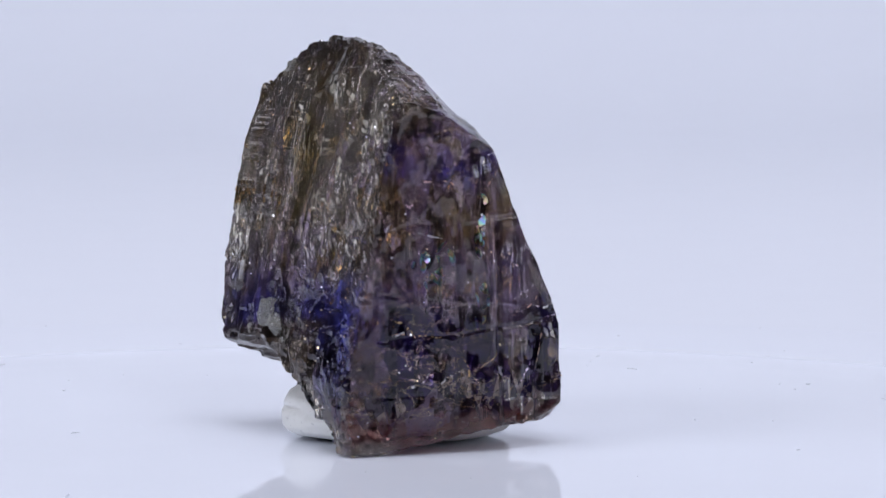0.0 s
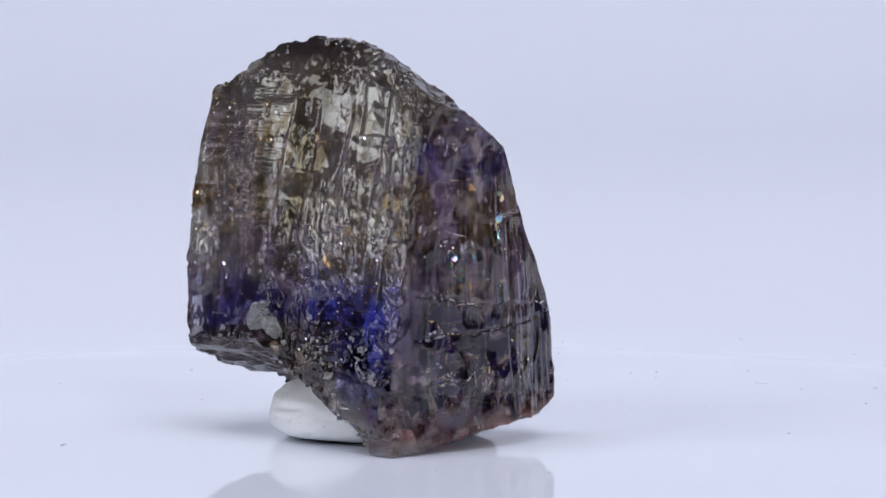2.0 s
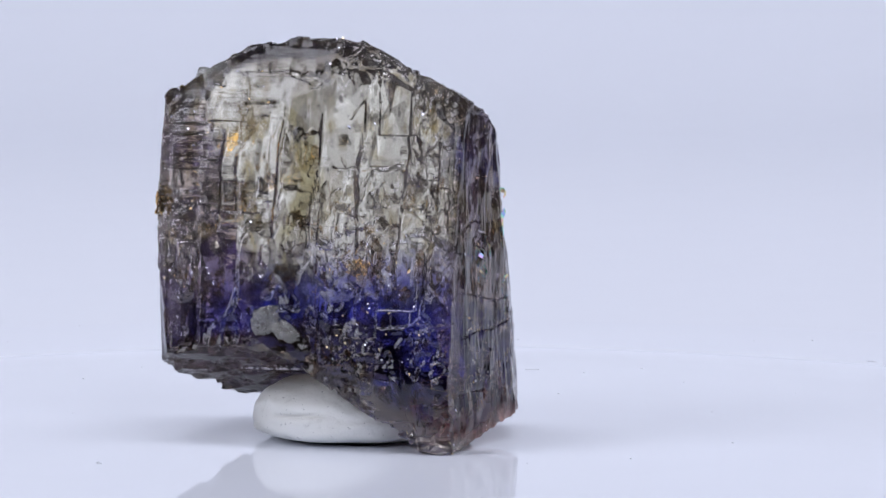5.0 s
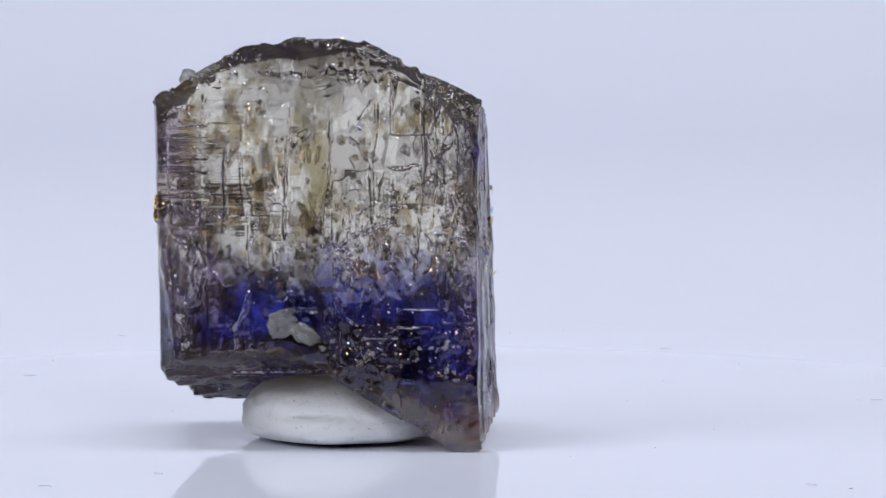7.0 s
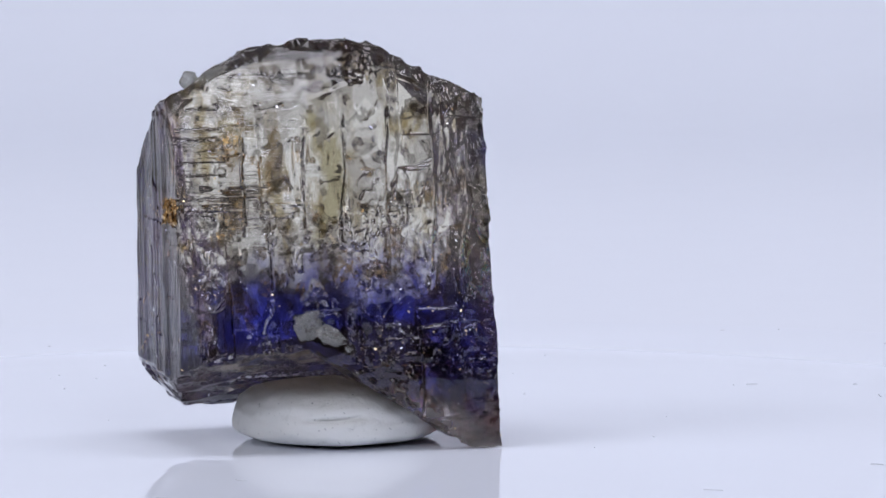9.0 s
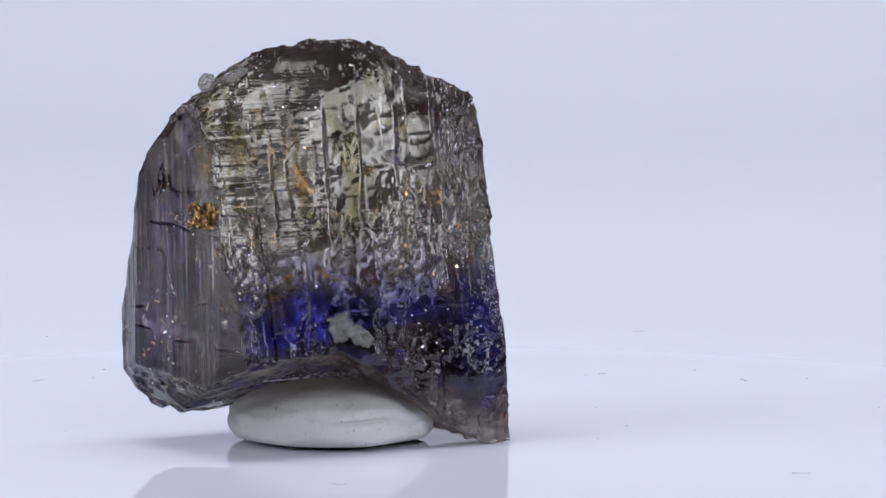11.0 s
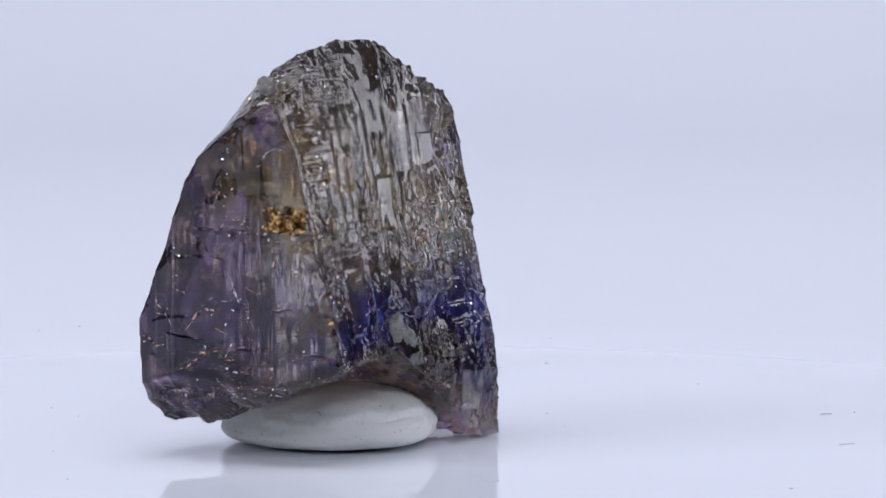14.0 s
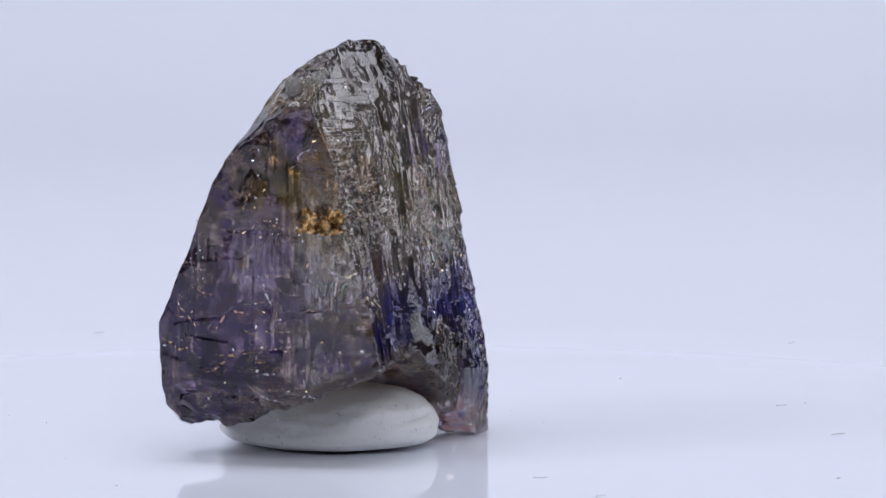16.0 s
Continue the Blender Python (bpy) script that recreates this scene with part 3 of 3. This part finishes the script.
def glints(thing, me):
    """Tiny metal flakes added at the skin as glints of light, gathered along the cracks."""
    n = len(me.vertices)
    co, no = np.empty(n * 3, np.float32), np.empty(n * 3, np.float32)
    me.vertices.foreach_get("co", co)
    me.vertices.foreach_get("normal", no)
    co, no = co.reshape(-1, 3) / U, no.reshape(-1, 3)
    rng = np.random.RandomState(31)
    pick = rng.permutation(n)[:9000]
    dense = cloud(co[pick], (34, 34, 70), 30) + 0.25 * cloud(co[pick], (14, 14, 20), 31)
    flank = (np.abs(no[pick, 0]) > 0.85) & (dense > 0.80)
    keep = pick[((dense > 0.72) & ((no[pick, 1] < -0.4) | (co[pick, 2] > 600))) | flank][:760]
    bm = bmesh.new()
    for i in keep:
        p, nn = Vector(co[i]), Vector(no[i])
        face_way = (nn + Vector(rng.normal(0, 0.45, 3))).normalized()
        a = face_way.orthogonal().normalized()
        b = face_way.cross(a)
        c = p + nn * rng.uniform(-0.6, 0.5)
        size = rng.uniform(1.2, 3.2) * (1.8 if rng.rand() < 0.06 else 1)
        w = rng.uniform(0.25, 0.8)
        t0 = rng.uniform(0, 6.283)
        ring = []
        for j in range(5):
            t = t0 + 6.283 * (j + rng.uniform(-0.3, 0.3)) / 5
            d = a * (size * w * math.cos(t)) + b * (size * math.sin(t))
            ring.append(bm.verts.new(c + d))
        bm.faces.new(ring)
    return tagged(part("glint", bm, GLINT, thing, "tiny silvery and golden metal flakes added as glints of light on the skin"), kind="stuff")


def crack_gleams(thing, me):
    """Thin copper and silver threads laid on both side faces as the shine of healed cracks inside."""
    n = len(me.vertices)
    co, no = np.empty(n * 3, np.float32), np.empty(n * 3, np.float32)
    me.vertices.foreach_get("co", co)
    me.vertices.foreach_get("normal", no)
    co, no = co.reshape(-1, 3) / U, no.reshape(-1, 3)
    rng = np.random.RandomState(57)
    for sign, label in ((-1, "copper and silver threads for the shine of cracks behind the violet side face"), (1, "copper and silver threads for the shine of cracks behind the striated side face")):
        on = np.flatnonzero((no[:, 0] * sign > 0.8) & (co[:, 2] < 600))
        skin = co[on]
        bm = bmesh.new()
        for i in range(32):
            at = skin[rng.randint(len(skin))][1:] * (1, 1)
            if i % 2:
                at[1] = rng.choice((262, 100, 205, 130)) + rng.normal(0, 9)
            heading = rng.normal(0.12 * sign, 0.28) if i % 5 else rng.uniform(0.9, 1.8)
            count, wide = rng.randint(5, 16), rng.uniform(0.7, 2.6)
            last = None
            for k in range(count):
                m = np.argmin(((skin[:, 1:] - at) ** 2).sum(1))
                if ((skin[m, 1:] - at) ** 2).sum() > 40:
                    break
                p = Vector((skin[m, 0] + 0.6 * sign, at[0], at[1]))
                w = wide * math.sin(math.pi * (k + 0.4) / count) * rng.uniform(0.5, 1.3)
                row = [bm.verts.new(p + Vector((0, -w * math.sin(heading), w * math.cos(heading)))), bm.verts.new(p - Vector((0, -w * math.sin(heading), w * math.cos(heading))))]
                if last:
                    bm.faces.new((last[0], row[0], row[1], last[1]))
                last = row
                at = at + 6 * np.array((math.cos(heading), math.sin(heading)))
                heading += rng.normal(0, 0.22)
        tagged(part("crack_gleam", bm, THREAD, thing, label), kind="stuff")


def fractures(thing):
    """Thin curved shards inside the crystal, most of them upright."""
    rng = np.random.RandomState(11)
    bm = bmesh.new()
    made = 0
    while made < 560:
        c = np.array((rng.uniform(-375, 195), rng.uniform(-150, 270), rng.uniform(40, 690)))
        if made % 3 == 0:
            c[1] = rng.uniform(-145, -40)
        elif made % 6 == 1:
            c[0] = rng.uniform(-370, -310) if made % 12 == 1 else rng.uniform(120, 190)
        size = rng.uniform(5, 22) * (2.4 if rng.rand() < 0.12 else 1)
        if crystal_field(c[None, None, None, :]).ravel()[0] > -12 - 0.6 * size:
            continue
        made += 1
        turn = Euler((rng.normal(0, 0.5), rng.normal(0, 0.5), rng.uniform(0, 6.28))).to_matrix()
        k = rng.randint(6, 10)
        tall = rng.uniform(0.8, 2.2)
        ring = []
        for i in range(k):
            a = 6.283 * (i + rng.uniform(-0.3, 0.3)) / k
            r = size * rng.uniform(0.55, 1.0)
            ring.append(bm.verts.new(Vector(c) + turn @ Vector((r * math.cos(a), rng.normal(0, 0.12) * size, r * math.sin(a) * tall * 0.8))))
        mid = bm.verts.new(Vector(c) + turn @ Vector((0, rng.normal(0, 0.25) * size, 0)))
        for i in range(k):
            bm.faces.new((mid, ring[i], ring[(i + 1) % k]))
    ob = part("fracture", bm, FILM, thing, "grey and golden healed cracks inside the stone")
    return tagged(ob, kind="stuff")


def putty():
    bm = bmesh.new()
    bmesh.ops.create_icosphere(bm, subdivisions=6, radius=1)
    for v in bm.verts:
        x, y, z = v.co
        r = math.hypot(x, y)
        flat = r ** 0.5 / max(r, 1e-6)
        px, py = x * flat, y * flat
        lean = px * 0.5 + py * 0.87
        px, py = px * 187 + lean * 9, py * 187 + lean * 16
        s = math.copysign(abs(z) ** 0.8, z)
        top = 112 - 62 * min(1, max(0, (px + 10) / 190)) ** 1.3
        pz = 30 + 30 * s if z < 0 else 30 + (top - 30) * s
        k = noise.noise(Vector((px, py, pz)) * 0.012) * 7 + noise.noise(Vector((px * 0.02, py * 0.02, pz * 0.06 + 5))) * 4
        fold = max(0, 1 - abs(pz - 62 - 0.12 * px - 14 * noise.noise(Vector((px * 0.01, py * 0.01, 3)))) / 6) * 15 * max(0, noise.noise(Vector((px * 0.008, py * 0.008, 8))) * 2)
        w = 1 + (k - fold) / 187
        v.co = (-48 + px * w, 70 + py * w, max(0.4, pz + (k * 0.4 if z > 0 else 0)))
    ob = new("putty", mesh_from("putty", bm, PUTTY, True))
    return tagged(ob, "pressed lump of white adhesive putty under the crystal", "putty")


room()
backdrop()
DISC = turntable()
STONE = crystal()
LUMP = putty()


# ---- what turns ----
def angle(t):
    k = min(t, 15.05) - 7.0
    return 8.667 * k + 1.016 * (k / 8) ** 2 + 0.269 * (k / 8) ** 3


def motions():
    times = [i * 1.0 for i in range(15)] + [14.9, 15.05, 15.2, 16.0]
    for thing in (DISC, STONE, LUMP):
        walk(thing, [(t, pose(0, 0, 0, 0, 0, angle(t))) for t in times])


motions()
